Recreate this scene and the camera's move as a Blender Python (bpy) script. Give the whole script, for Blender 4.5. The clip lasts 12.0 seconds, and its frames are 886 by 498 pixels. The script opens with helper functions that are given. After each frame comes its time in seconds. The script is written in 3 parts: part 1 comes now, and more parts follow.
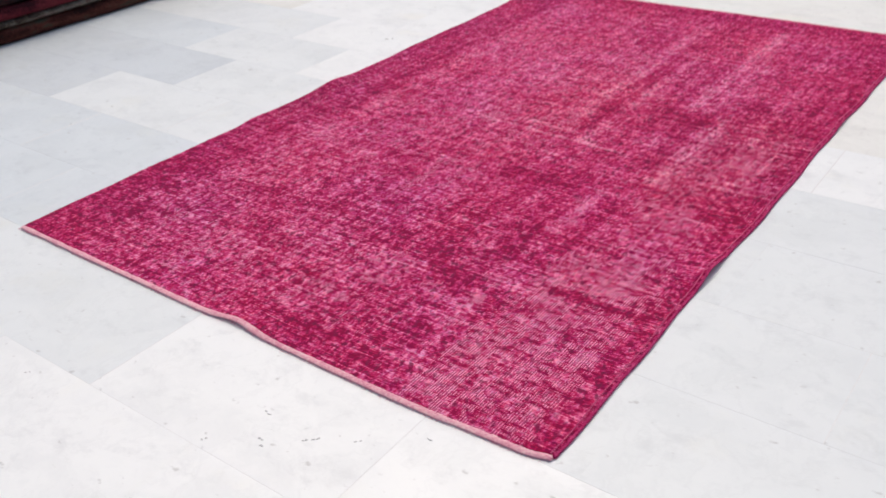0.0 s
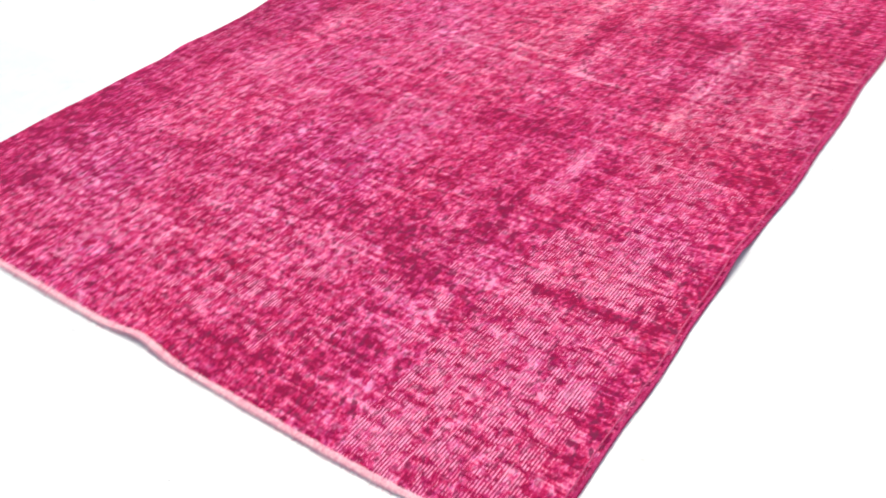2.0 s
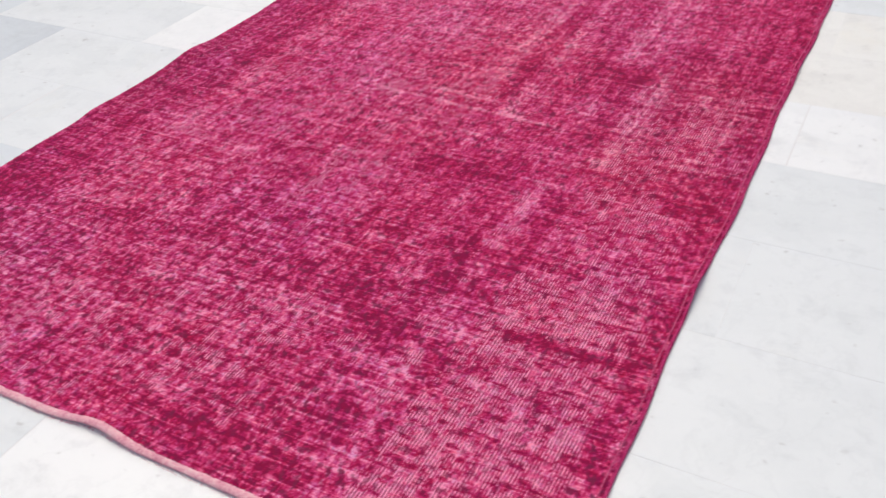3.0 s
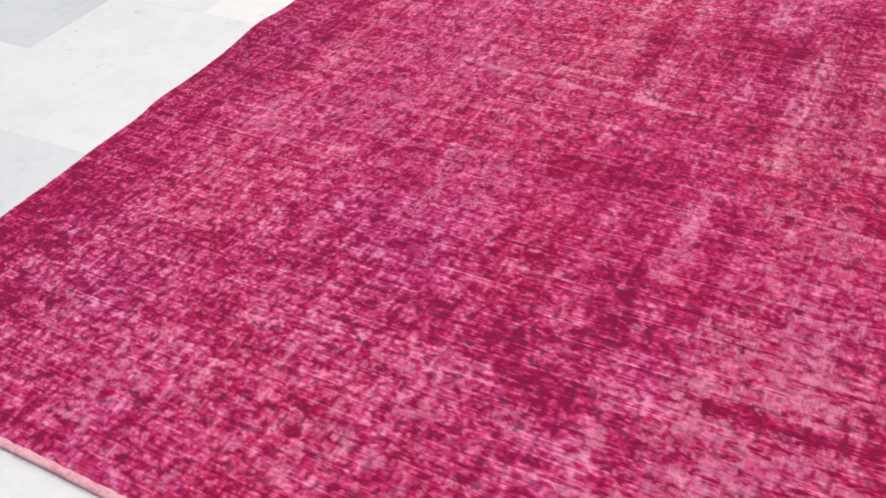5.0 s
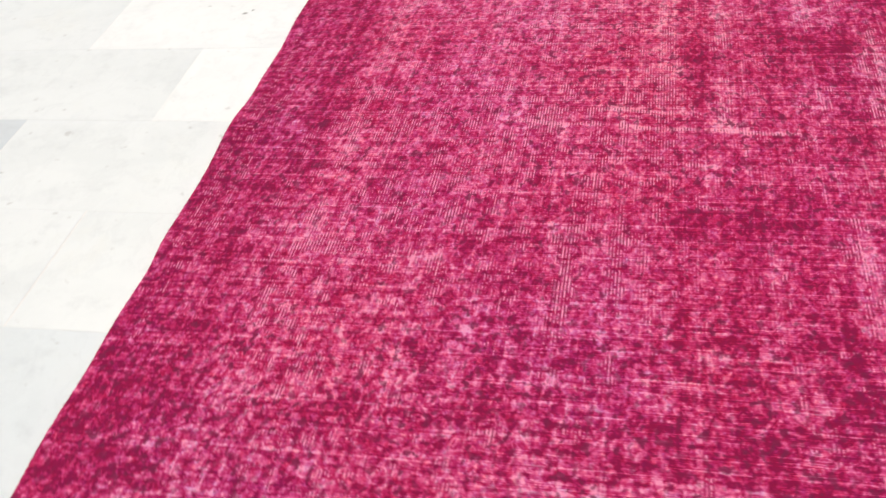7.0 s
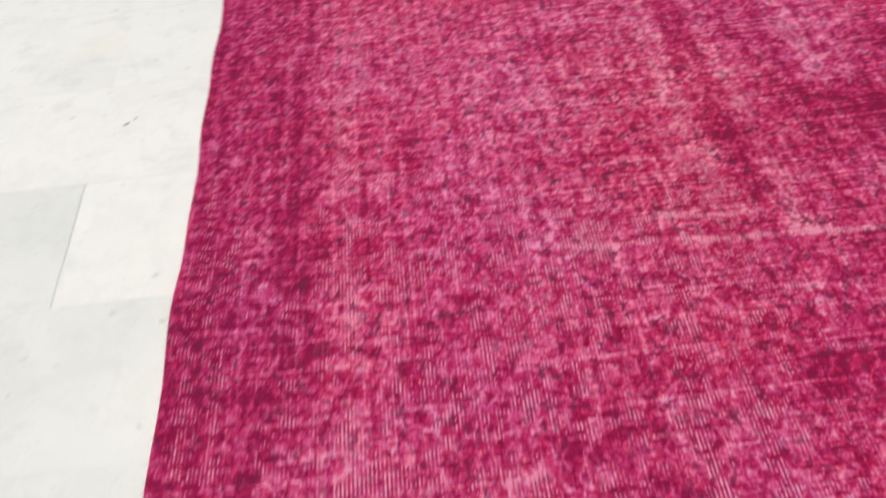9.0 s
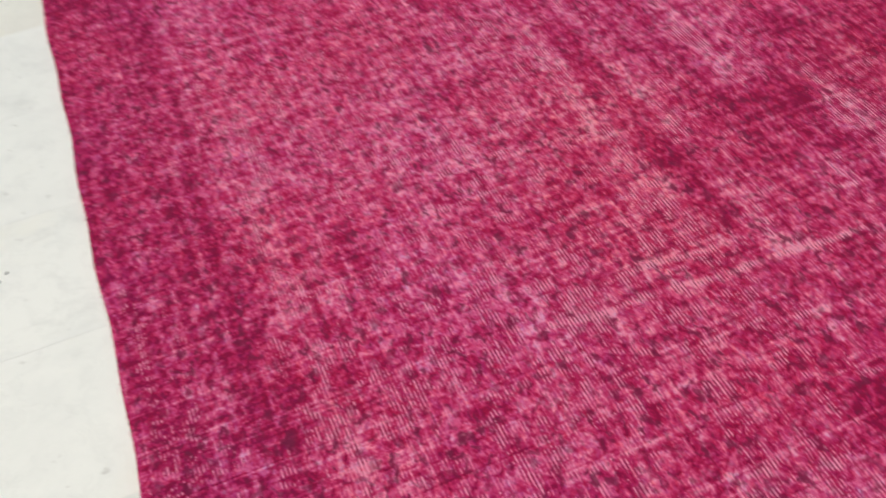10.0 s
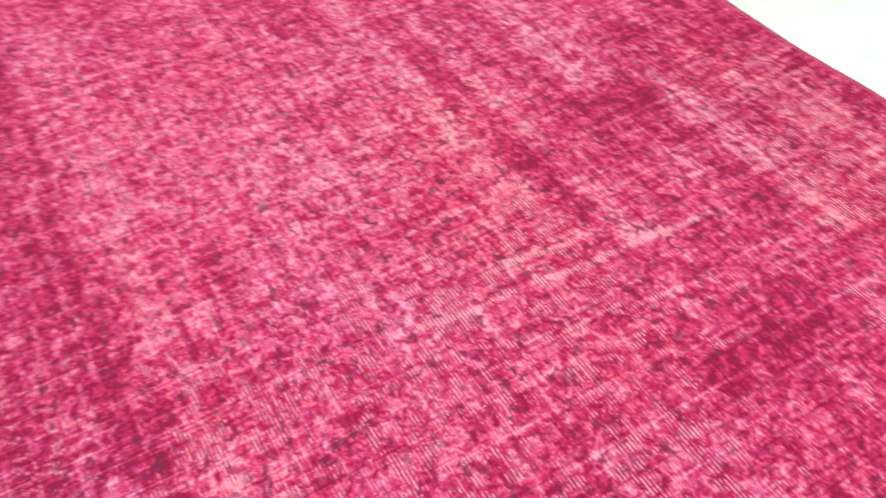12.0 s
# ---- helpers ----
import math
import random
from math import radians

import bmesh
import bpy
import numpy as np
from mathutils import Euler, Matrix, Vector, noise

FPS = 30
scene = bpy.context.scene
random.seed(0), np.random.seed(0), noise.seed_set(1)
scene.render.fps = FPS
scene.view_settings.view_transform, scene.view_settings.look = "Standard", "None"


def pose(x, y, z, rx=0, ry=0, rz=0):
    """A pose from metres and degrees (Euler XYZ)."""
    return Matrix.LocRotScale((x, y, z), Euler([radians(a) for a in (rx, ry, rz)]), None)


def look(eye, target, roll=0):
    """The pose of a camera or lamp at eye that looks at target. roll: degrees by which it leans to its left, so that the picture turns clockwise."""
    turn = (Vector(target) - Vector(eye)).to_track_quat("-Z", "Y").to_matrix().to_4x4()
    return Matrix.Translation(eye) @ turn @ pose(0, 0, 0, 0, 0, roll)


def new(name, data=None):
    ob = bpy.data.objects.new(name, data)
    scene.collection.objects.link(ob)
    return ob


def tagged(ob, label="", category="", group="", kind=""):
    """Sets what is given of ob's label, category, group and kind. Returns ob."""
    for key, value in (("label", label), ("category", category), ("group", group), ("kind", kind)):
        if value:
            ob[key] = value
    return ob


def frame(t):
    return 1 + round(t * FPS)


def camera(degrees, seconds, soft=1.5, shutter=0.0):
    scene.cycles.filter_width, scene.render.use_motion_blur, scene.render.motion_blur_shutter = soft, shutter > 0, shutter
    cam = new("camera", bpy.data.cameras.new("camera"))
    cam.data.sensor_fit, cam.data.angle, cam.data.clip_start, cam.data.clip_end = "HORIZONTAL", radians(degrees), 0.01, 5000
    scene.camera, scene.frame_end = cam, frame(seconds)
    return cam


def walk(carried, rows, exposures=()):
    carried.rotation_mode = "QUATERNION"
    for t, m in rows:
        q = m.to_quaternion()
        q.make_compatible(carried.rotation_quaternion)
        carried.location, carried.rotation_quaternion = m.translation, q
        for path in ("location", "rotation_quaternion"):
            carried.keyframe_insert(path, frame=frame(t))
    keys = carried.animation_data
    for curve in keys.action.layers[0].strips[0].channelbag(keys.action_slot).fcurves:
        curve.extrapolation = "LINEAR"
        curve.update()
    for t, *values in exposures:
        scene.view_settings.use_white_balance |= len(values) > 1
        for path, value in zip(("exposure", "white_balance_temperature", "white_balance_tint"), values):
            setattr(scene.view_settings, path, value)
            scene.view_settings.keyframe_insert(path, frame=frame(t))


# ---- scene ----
cam = camera(51.7, 12.0, soft=1.5, shutter=0.6)
PATH = [
    (0, (2.394, -1.109, 1.224), (1.334, 0.249, 0.208), -3.19),
    (0.2, (2.339, -1.075, 1.229), (1.304, 0.274, 0.177), -3.17),
    (0.4, (2.313, -1.032, 1.211), (1.309, 0.324, 0.137), -2.62),
    (0.5, (2.300, -1.004, 1.205), (1.314, 0.351, 0.113), -2.51),
    (0.7, (2.282, -0.929, 1.184), (1.308, 0.408, 0.060), -2.93),
    (0.9, (2.268, -0.836, 1.169), (1.295, 0.480, 0.019), -2.29),
    (1, (2.258, -0.792, 1.173), (1.286, 0.510, 0.007), -1.90),
    (1.2, (2.237, -0.715, 1.161), (1.240, 0.543, -0.032), -2.39),
    (1.4, (2.224, -0.674, 1.165), (1.189, 0.535, -0.046), -3.31),
    (1.5, (2.221, -0.658, 1.161), (1.178, 0.531, -0.062), -3.98),
    (1.7, (2.201, -0.644, 1.156), (1.157, 0.537, -0.076), -4.65),
    (1.9, (2.172, -0.639, 1.151), (1.165, 0.571, -0.083), -4.54),
    (2, (2.153, -0.638, 1.154), (1.170, 0.593, -0.079), -4.59),
    (2.2, (2.119, -0.646, 1.161), (1.210, 0.658, -0.052), -4.05),
    (2.4, (2.083, -0.653, 1.162), (1.212, 0.701, -0.025), -4.31),
    (2.5, (2.068, -0.654, 1.160), (1.214, 0.719, -0.017), -4.09),
    (2.7, (2.036, -0.673, 1.164), (1.217, 0.729, -0.004), -3.01),
    (2.9, (2.014, -0.688, 1.165), (1.219, 0.720, -0.011), -3.04),
    (3, (2.006, -0.680, 1.165), (1.210, 0.724, -0.016), -3.66),
    (3.2, (1.982, -0.685, 1.164), (1.171, 0.691, -0.040), -4.23),
    (4.8, (1.677, -0.440, 1.111), (0.842, 0.855, -0.164), -6.94),
    (5, (1.610, -0.441, 1.119), (0.804, 0.855, -0.174), -6.02),
    (5.2, (1.510, -0.472, 1.131), (0.766, 0.860, -0.163), -5.79),
    (5.4, (1.417, -0.500, 1.136), (0.786, 0.896, -0.149), -4.82),
    (5.5, (1.379, -0.515, 1.149), (0.792, 0.900, -0.138), -4.57),
    (5.7, (1.325, -0.535, 1.160), (0.820, 0.915, -0.122), -3.67),
    (5.9, (1.299, -0.530, 1.157), (0.832, 0.932, -0.124), -3.26),
    (6, (1.281, -0.519, 1.153), (0.813, 0.942, -0.130), -3.24),
    (6.2, (1.237, -0.475, 1.132), (0.727, 0.970, -0.153), -4.57),
    (6.4, (1.158, -0.435, 1.125), (0.614, 1.003, -0.154), -5.75),
    (6.5, (1.123, -0.396, 1.133), (0.577, 1.031, -0.158), -6.93),
    (6.7, (1.055, -0.345, 1.144), (0.543, 1.068, -0.177), -8.44),
    (8.3, (0.572, -0.104, 1.148), (0.538, 1.352, -0.223), -4.95),
    (8.5, (0.546, -0.011, 1.136), (0.485, 1.437, -0.242), -5.91),
    (8.7, (0.507, 0.085, 1.125), (0.429, 1.525, -0.260), -6.49),
    (8.9, (0.478, 0.189, 1.139), (0.446, 1.601, -0.277), -6.73),
    (9, (0.456, 0.227, 1.148), (0.473, 1.637, -0.271), -6.12),
    (9.2, (0.429, 0.295, 1.164), (0.529, 1.705, -0.251), -5.29),
    (9.4, (0.389, 0.371, 1.169), (0.567, 1.760, -0.258), -4.50),
    (9.5, (0.352, 0.392, 1.164), (0.585, 1.780, -0.257), -4.52),
    (9.7, (0.289, 0.466, 1.164), (0.606, 1.854, -0.241), -6.00),
    (9.9, (0.238, 0.526, 1.175), (0.631, 1.851, -0.270), -6.43),
    (10, (0.244, 0.548, 1.182), (0.657, 1.831, -0.295), -6.37),
    (10.2, (0.245, 0.570, 1.164), (0.703, 1.809, -0.338), -4.65),
    (10.4, (0.285, 0.604, 1.151), (0.724, 1.810, -0.383), -3.74),
    (10.5, (0.303, 0.626, 1.143), (0.736, 1.822, -0.400), -3.15),
    (10.7, (0.364, 0.657, 1.119), (0.761, 1.913, -0.386), -4.84),
    (10.9, (0.406, 0.682, 1.110), (0.791, 1.978, -0.364), -5.14),
    (11, (0.415, 0.685, 1.123), (0.808, 1.985, -0.346), -4.95),
    (11.2, (0.408, 0.645, 1.124), (0.875, 1.967, -0.302), -5.25),
    (11.4, (0.367, 0.598, 1.134), (0.923, 1.898, -0.280), -5.82),
    (11.5, (0.338, 0.567, 1.144), (0.920, 1.850, -0.275), -5.41),
    (11.7, (0.280, 0.517, 1.148), (0.947, 1.752, -0.277), -3.93),
    (11.9, (0.271, 0.479, 1.147), (0.936, 1.709, -0.283), -3.59),
    (12, (0.281, 0.464, 1.150), (0.910, 1.720, -0.273), -4.39),
]

# the camera brightens and warms its picture on the way
EXPOSURES = [
    (0.0, -0.21, 6500, 10),
    (0.5, -0.16, 6500, 10),
    (1.0, 0.0, 6500, 9),
    (1.5, 0.10, 6500, 7),
    (2.0, 0.38, 6500, 6),
    (2.5, -0.14, 6500, 10),
    (3.0, -0.16, 6500, 9),
    (4.8, -0.12, 6600, 9),
    (5.5, 0.20, 6800, 6),
    (6.0, 0.26, 6800, 6),
    (6.5, 0.06, 6850, 6),
    (8.3, -0.03, 6720, 5),
    (9.0, -0.22, 6800, 5),
    (9.5, -0.27, 6800, 3),
    (10.0, -0.36, 6820, 1),
    (10.5, -0.04, 6800, -11),
    (11.0, 0.28, 6650, -27),
    (11.5, 0.42, 6650, -28),
    (12.0, 0.45, 6650, -30),
]
walk(cam, [(t, look(eye, target, roll)) for t, eye, target, roll in PATH], EXPOSURES)

# ---- light: bright hazy daylight on an open terrace ----
SUN_AZIMUTH, SUN_HEIGHT = radians(-38), radians(62)
world = bpy.data.worlds.new("sky")
scene.world = world
world.use_nodes = True
sky = world.node_tree.nodes.new("ShaderNodeTexSky")
sky.sky_type = "NISHITA"
sky.sun_disc = False
sky.sun_elevation, sky.sun_rotation = SUN_HEIGHT, SUN_AZIMUTH
sky.air_density, sky.dust_density, sky.ozone_density = 1.0, 6.0, 1.0
world.node_tree.links.new(sky.outputs[0], world.node_tree.nodes["Background"].inputs[0])
world.node_tree.nodes["Background"].inputs[1].default_value = 0.15
sun = new("sun", bpy.data.lights.new("sun", "SUN"))
sun.data.energy, sun.data.angle, sun.data.color = 0.55, radians(50), (1.0, 0.96, 0.9)
sun.matrix_world = look((math.sin(SUN_AZIMUTH) * math.cos(SUN_HEIGHT) * 9, math.cos(SUN_AZIMUTH) * math.cos(SUN_HEIGHT) * 9, math.sin(SUN_HEIGHT) * 9), (0, 0, 0))

FLOOR_Z = -0.0075
WIDTH, LENGTH = 1.75, 2.86


# ---- materials ----
class Shader:
    """A procedural material: small helpers round its node tree."""

    def __init__(self, name, roughness=0.8):
        self.material = bpy.data.materials.new(name)
        self.material.use_nodes = True
        self.tree = self.material.node_tree
        self.bsdf = self.tree.nodes["Principled BSDF"]
        self.bsdf.inputs["Roughness"].default_value = roughness
        self.place = self.tree.nodes.new("ShaderNodeTexCoord").outputs["Object"]

    def put(self, socket, value):
        if isinstance(value, bpy.types.NodeSocket):
            self.tree.links.new(value, socket)
        elif isinstance(value, tuple) and len(value) == 3 and socket.type == "RGBA":
            socket.default_value = (*value, 1)
        else:
            socket.default_value = value

    def math(self, operation, a, b=0.0, c=0.0, clamp=False):
        n = self.tree.nodes.new("ShaderNodeMath")
        n.operation, n.use_clamp = operation, clamp
        for k, v in enumerate((a, b, c)):
            self.put(n.inputs[k], v)
        return n.outputs[0]

    def scaled(self, x, y, z=1.0, place=None):
        n = self.tree.nodes.new("ShaderNodeVectorMath")
        n.operation = "MULTIPLY"
        self.put(n.inputs[0], place or self.place)
        n.inputs[1].default_value = (x, y, z)
        return n.outputs[0]

    def shifted(self, a, b):
        n = self.tree.nodes.new("ShaderNodeVectorMath")
        n.operation = "ADD"
        self.put(n.inputs[0], a)
        self.put(n.inputs[1], b)
        return n.outputs[0]

    def noise(self, place, scale=1.0, detail=2.0, rough=0.5, colour=False, twist=0.0):
        n = self.tree.nodes.new("ShaderNodeTexNoise")
        self.put(n.inputs["Vector"], place)
        n.inputs["Scale"].default_value, n.inputs["Detail"].default_value, n.inputs["Roughness"].default_value = scale, detail, rough
        n.inputs["Distortion"].default_value = twist
        return n.outputs["Color" if colour else "Fac"]

    def step(self, value, low, high, out_low=0.0, out_high=1.0):
        n = self.tree.nodes.new("ShaderNodeMapRange")
        n.interpolation_type = "SMOOTHSTEP"
        for k, v in enumerate((value, low, high, out_low, out_high)):
            self.put(n.inputs[k], v)
        return n.outputs[0]

    def mix(self, fac, a, b, blend="MIX"):
        n = self.tree.nodes.new("ShaderNodeMix")
        n.data_type, n.blend_type = "RGBA", blend
        self.put(n.inputs[0], fac)
        self.put(n.inputs[6], a)
        self.put(n.inputs[7], b)
        return n.outputs[2]

    def cells(self, place):
        """One random colour for each small cell."""
        n = self.tree.nodes.new("ShaderNodeTexVoronoi")
        n.voronoi_dimensions = "2D"
        n.inputs["Scale"].default_value, n.inputs["Randomness"].default_value = 1.0, 0.8
        self.put(n.inputs["Vector"], place)
        split = self.tree.nodes.new("ShaderNodeSeparateColor")
        self.put(split.inputs[0], n.outputs["Color"])
        return split.outputs

    def ramp(self, value, stops):
        n = self.tree.nodes.new("ShaderNodeValToRGB")
        ramp = n.color_ramp
        while len(ramp.elements) < len(stops):
            ramp.elements.new(0.5)
        for e, (at, colour) in zip(ramp.elements, stops):
            e.position, e.color = at, (*colour, 1)
        self.put(n.inputs[0], value)
        return n.outputs[0]

    def attribute(self, name):
        n = self.tree.nodes.new("ShaderNodeAttribute")
        n.attribute_name = name
        return n.outputs["Fac"]

    def bump(self, height, strength, distance):
        n = self.tree.nodes.new("ShaderNodeBump")
        n.inputs["Strength"].default_value, n.inputs["Distance"].default_value = strength, distance
        self.put(n.inputs["Height"], height)
        self.put(self.bsdf.inputs["Normal"], n.outputs[0])

    def finish(self, colour, rough=None):
        self.put(self.bsdf.inputs["Base Color"], colour)
        if rough is not None:
            self.put(self.bsdf.inputs["Roughness"], rough)
        return self.material


def rug_material():
    s = Shader("overdyed_wool", 0.95)
    s.bsdf.inputs["Specular IOR Level"].default_value = 0.08
    wobble = s.noise(s.scaled(14, 14, 1), 1, 2, 0.5, True)
    p = s.shifted(s.place, s.scaled(0.010, 0.007, 0, wobble))
    straight = s.shifted(s.place, s.scaled(0.003, 0.003, 0, s.noise(s.scaled(5, 5, 1), 1, 2, 0.5, True)))
    small_turn = s.noise(s.scaled(90, 90, 1), 1, 2, 0.5, True)
    q = s.shifted(p, s.scaled(0.006, 0.004, 0, small_turn))
    wear, worn_low = s.attribute("wear"), s.attribute("bare")

    # the pile: clumps and flecks of wool
    clumps = s.step(s.noise(s.scaled(38, 28, 1, q), 1, 2, 0.55, twist=1.2), 0.36, 0.62)
    flecks = s.step(s.noise(s.scaled(72, 54, 1, s.shifted(q, (2.3, 0.9, 0.0))), 1, 2, 0.55, twist=1.2), 0.39, 0.62)
    dots = s.step(s.noise(s.scaled(165, 120, 1, s.shifted(q, (5.1, 3.9, 0.0))), 1, 2, 0.5), 0.54, 0.66)
    blots = s.noise(s.scaled(24, 17, 1, q), 1, 3, 0.6)
    tufts = s.noise(s.scaled(260, 190, 1, q), 1, 2, 0.6)
    knot = s.cells(s.scaled(200, 150, 1, q))
    # the weave: rows and columns, broken or running on
    streaks = s.noise(s.scaled(8, 190, 1, straight), 1, 2, 0.6)
    bands = s.noise(s.scaled(2.5, 46, 1, straight), 1, 3, 0.6)
    fades = s.noise(s.scaled(46, 1.8, 1, straight), 1, 3, 0.6)
    patches = s.noise(s.scaled(6, 7, 1, p), 1, 4, 0.6)
    wefts = s.step(s.noise(s.scaled(1.8, 150, 1, straight), 1, 2, 0.5), 0.57, 0.66)
    short_wefts = s.step(s.noise(s.scaled(8, 200, 1, s.shifted(straight, (2.0, 5.0, 0.0))), 1, 2, 0.5), 0.60, 0.68)
    dark_wefts = s.step(s.noise(s.scaled(2.4, 120, 1, s.shifted(straight, (4.0, 9.0, 0.0))), 1, 2, 0.5), 0.57, 0.67)
    warps = s.step(s.noise(s.scaled(110, 1.0, 1, straight), 1, 2, 0.5), 0.57, 0.66)
    dark_warps = s.step(s.noise(s.scaled(90, 1.3, 1, s.shifted(straight, (6.0, 2.0, 0.0))), 1, 2, 0.5), 0.57, 0.67)

    def add(v, layer, gain):
        return s.math("MULTIPLY_ADD", s.math("SUBTRACT", layer, 0.5), gain, v)

    v = s.math("MULTIPLY_ADD", wear, 0.36, 0.51)
    for layer, gain in ((blots, 0.52), (tufts, 0.34), (knot[0], 0.10), (bands, 0.62), (fades, 0.66), (patches, 0.30)):
        v = add(v, layer, gain)
    # the weft shows as streaks, more so where the pile is short
    axes = s.tree.nodes.new("ShaderNodeSeparateXYZ")
    s.put(axes.inputs[0], straight)
    short = s.math("MULTIPLY", s.step(axes.outputs[0], 0.3, 1.2, 0.45, 1.1), s.step(axes.outputs[1], 0.55, 1.1, 1.0, 0.55))
    v = s.math("MULTIPLY_ADD", s.math("MULTIPLY", s.math("SUBTRACT", streaks, 0.5), short), 0.55, v)
    v = s.math("MULTIPLY_ADD", s.math("SUBTRACT", clumps, 0.5), 0.30, v)
    v = s.math("MULTIPLY_ADD", s.math("SUBTRACT", flecks, 0.40), 0.31, v)
    v = s.math("MULTIPLY_ADD", s.math("SUBTRACT", dots, 0.2), 0.15, v)
    dashes = s.step(s.noise(s.scaled(24, 66, 1, s.shifted(q, (8.2, 5.5, 0.0))), 1, 3, 0.55), 0.52, 0.60)
    v = s.math("SUBTRACT", v, s.math("MULTIPLY", dashes, s.math("MULTIPLY_ADD", worn_low, 0.9, s.step(axes.outputs[1], 0.6, 1.1, 0.18, 0.07))))
    # the near end is the most unevenly worn
    uneven = s.step(axes.outputs[1], 0.35, 1.25, 1.20, 1.02)
    v = s.math("MULTIPLY_ADD", s.math("SUBTRACT", v, 0.5), uneven, s.step(axes.outputs[1], 0.35, 1.0, 0.468, 0.485))
    v = s.math("MULTIPLY_ADD", s.math("MULTIPLY", short_wefts, short), 0.30, v)
    for layer, gain in ((wefts, 0.24), (warps, 0.14), (dark_wefts, -0.16), (dark_warps, -0.10)):
        v = s.math("MULTIPLY_ADD", layer, gain, v)
    colour = s.ramp(v, [
        (0.06, (0.250, 0.008, 0.055)),
        (0.24, (0.380, 0.011, 0.078)),
        (0.42, (0.515, 0.024, 0.122)),
        (0.58, (0.618, 0.062, 0.194)),
        (0.76, (0.712, 0.114, 0.266)),
        (1.00, (0.845, 0.275, 0.430)),
    ])
    # old dye: some wool takes a redder, some a more violet tone
    tone = s.noise(s.scaled(64, 44, 1, s.shifted(q, (1.7, 4.1, 0.0))), 1, 3, 0.7)
    colour = s.mix(s.step(tone, 0.53, 0.66, 0, 0.45), colour, (1.10, 0.80, 0.70), "MULTIPLY")
    colour = s.mix(s.step(tone, 0.47, 0.34, 0, 0.5), colour, (0.86, 1.25, 1.28), "MULTIPLY")
    colour = s.mix(s.step(knot[1], 0.80, 0.92, 0, 0.4), colour, (0.80, 1.1, 1.25), "MULTIPLY")
    colour = s.mix(s.step(knot[1], 0.20, 0.08, 0, 0.3), colour, (1.15, 0.90, 0.75), "MULTIPLY")
    cast = s.noise(s.scaled(2.6, 2.2, 1, p), 1, 2, 0.5)
    colour = s.mix(s.step(cast, 0.48, 0.64, 0, 0.4), colour, (0.95, 1.0, 1.20), "MULTIPLY")
    colour = s.mix(s.step(cast, 0.48, 0.34, 0, 0.4), colour, (1.05, 0.95, 0.84), "MULTIPLY")
    # where the dye has faded to salmon, or has stayed more violet
    fade = s.attribute("fade")
    colour = s.mix(s.math("MULTIPLY", fade, 0.7, clamp=True), colour, (0.97, 1.30, 0.97), "MULTIPLY")
    colour = s.mix(s.math("MULTIPLY", fade, -0.8, clamp=True), colour, (0.90, 1.20, 1.15), "MULTIPLY")
    # bare warps, straight and close, wherever the pile is worn down
    turn = s.math("MULTIPLY", axes.outputs[0], 1 / 0.0061)
    wave = s.math("SINE", s.math("MULTIPLY", turn, 2 * math.pi))
    thread = s.tree.nodes.new("ShaderNodeTexWhiteNoise")
    thread.noise_dimensions = "1D"
    s.put(thread.inputs["W"], s.math("FLOOR", s.math("ADD", turn, 0.25)))
    along = s.noise(s.scaled(150, 14, 1, straight), 1, 2, 0.5)
    # the warps ridge the short pile softly nearly everywhere
    ribs = s.step(s.noise(s.scaled(22, 13, 1, s.shifted(p, (2.9, 6.6, 0.0))), 1, 3, 0.6), 0.46, 0.60)
    ribs = s.math("MULTIPLY", s.math("MULTIPLY", ribs, s.step(v, 0.40, 0.60)), s.step(along, 0.36, 0.56, 0.3, 1.0))
    ribs = s.math("MULTIPLY", ribs, s.step(axes.outputs[1], 0.6, 1.0, 0.3, 1.0))
    colour = s.mix(s.math("MULTIPLY", ribs, s.step(wave, 0.2, -0.6, 0, 0.6)), colour, (0.66, 0.40, 0.55), "MULTIPLY")
    colour = s.mix(s.math("MULTIPLY", ribs, s.step(wave, 0.0, 0.7, 0, 0.38)), colour, (0.85, 0.27, 0.43))
    strips = s.noise(s.scaled(34, 2.2, 1, straight), 1, 3, 0.6)
    bare = s.math("MULTIPLY_ADD", wear, 0.12, s.math("ADD", s.noise(s.scaled(16, 20, 1, p), 1, 4, 0.65), worn_low))
    bare = s.math("MULTIPLY_ADD", s.math("SUBTRACT", strips, 0.5), 0.6, bare)
    bare = s.step(bare, 0.58, 0.67)
    worn = s.math("MULTIPLY", bare, s.step(s.math("MULTIPLY_ADD", worn_low, 0.5, v), 0.42, 0.56))
    worn = s.math("MULTIPLY", worn, s.step(flecks, 0.1, 0.6, 0.2, 1.0))
    seen = s.math("MULTIPLY", s.step(along, 0.36, 0.56, 0.35, 1.0), s.math("MULTIPLY_ADD", thread.outputs["Value"], 0.55, 0.5), clamp=True)
    colour = s.mix(s.math("MULTIPLY", worn, s.step(wave, 0.25, -0.5, 0, 0.8)), colour, (0.26, 0.010, 0.064))
    colour = s.mix(s.math("MULTIPLY", s.math("MULTIPLY", worn, seen), s.step(wave, -0.1, 0.6, 0, 0.85)), colour, (0.86, 0.32, 0.48))
    # dark knots left in the pile
    close = s.noise(s.scaled(76, 56, 1, s.shifted(q, (3.1, 7.7, 0.0))), 1, 2, 0.5)
    loose = s.noise(s.scaled(64, 44, 1, s.shifted(q, (9.4, 2.2, 0.0))), 1, 3, 0.55, twist=0.8)
    far = s.step(axes.outputs[1], 0.6, 1.1)
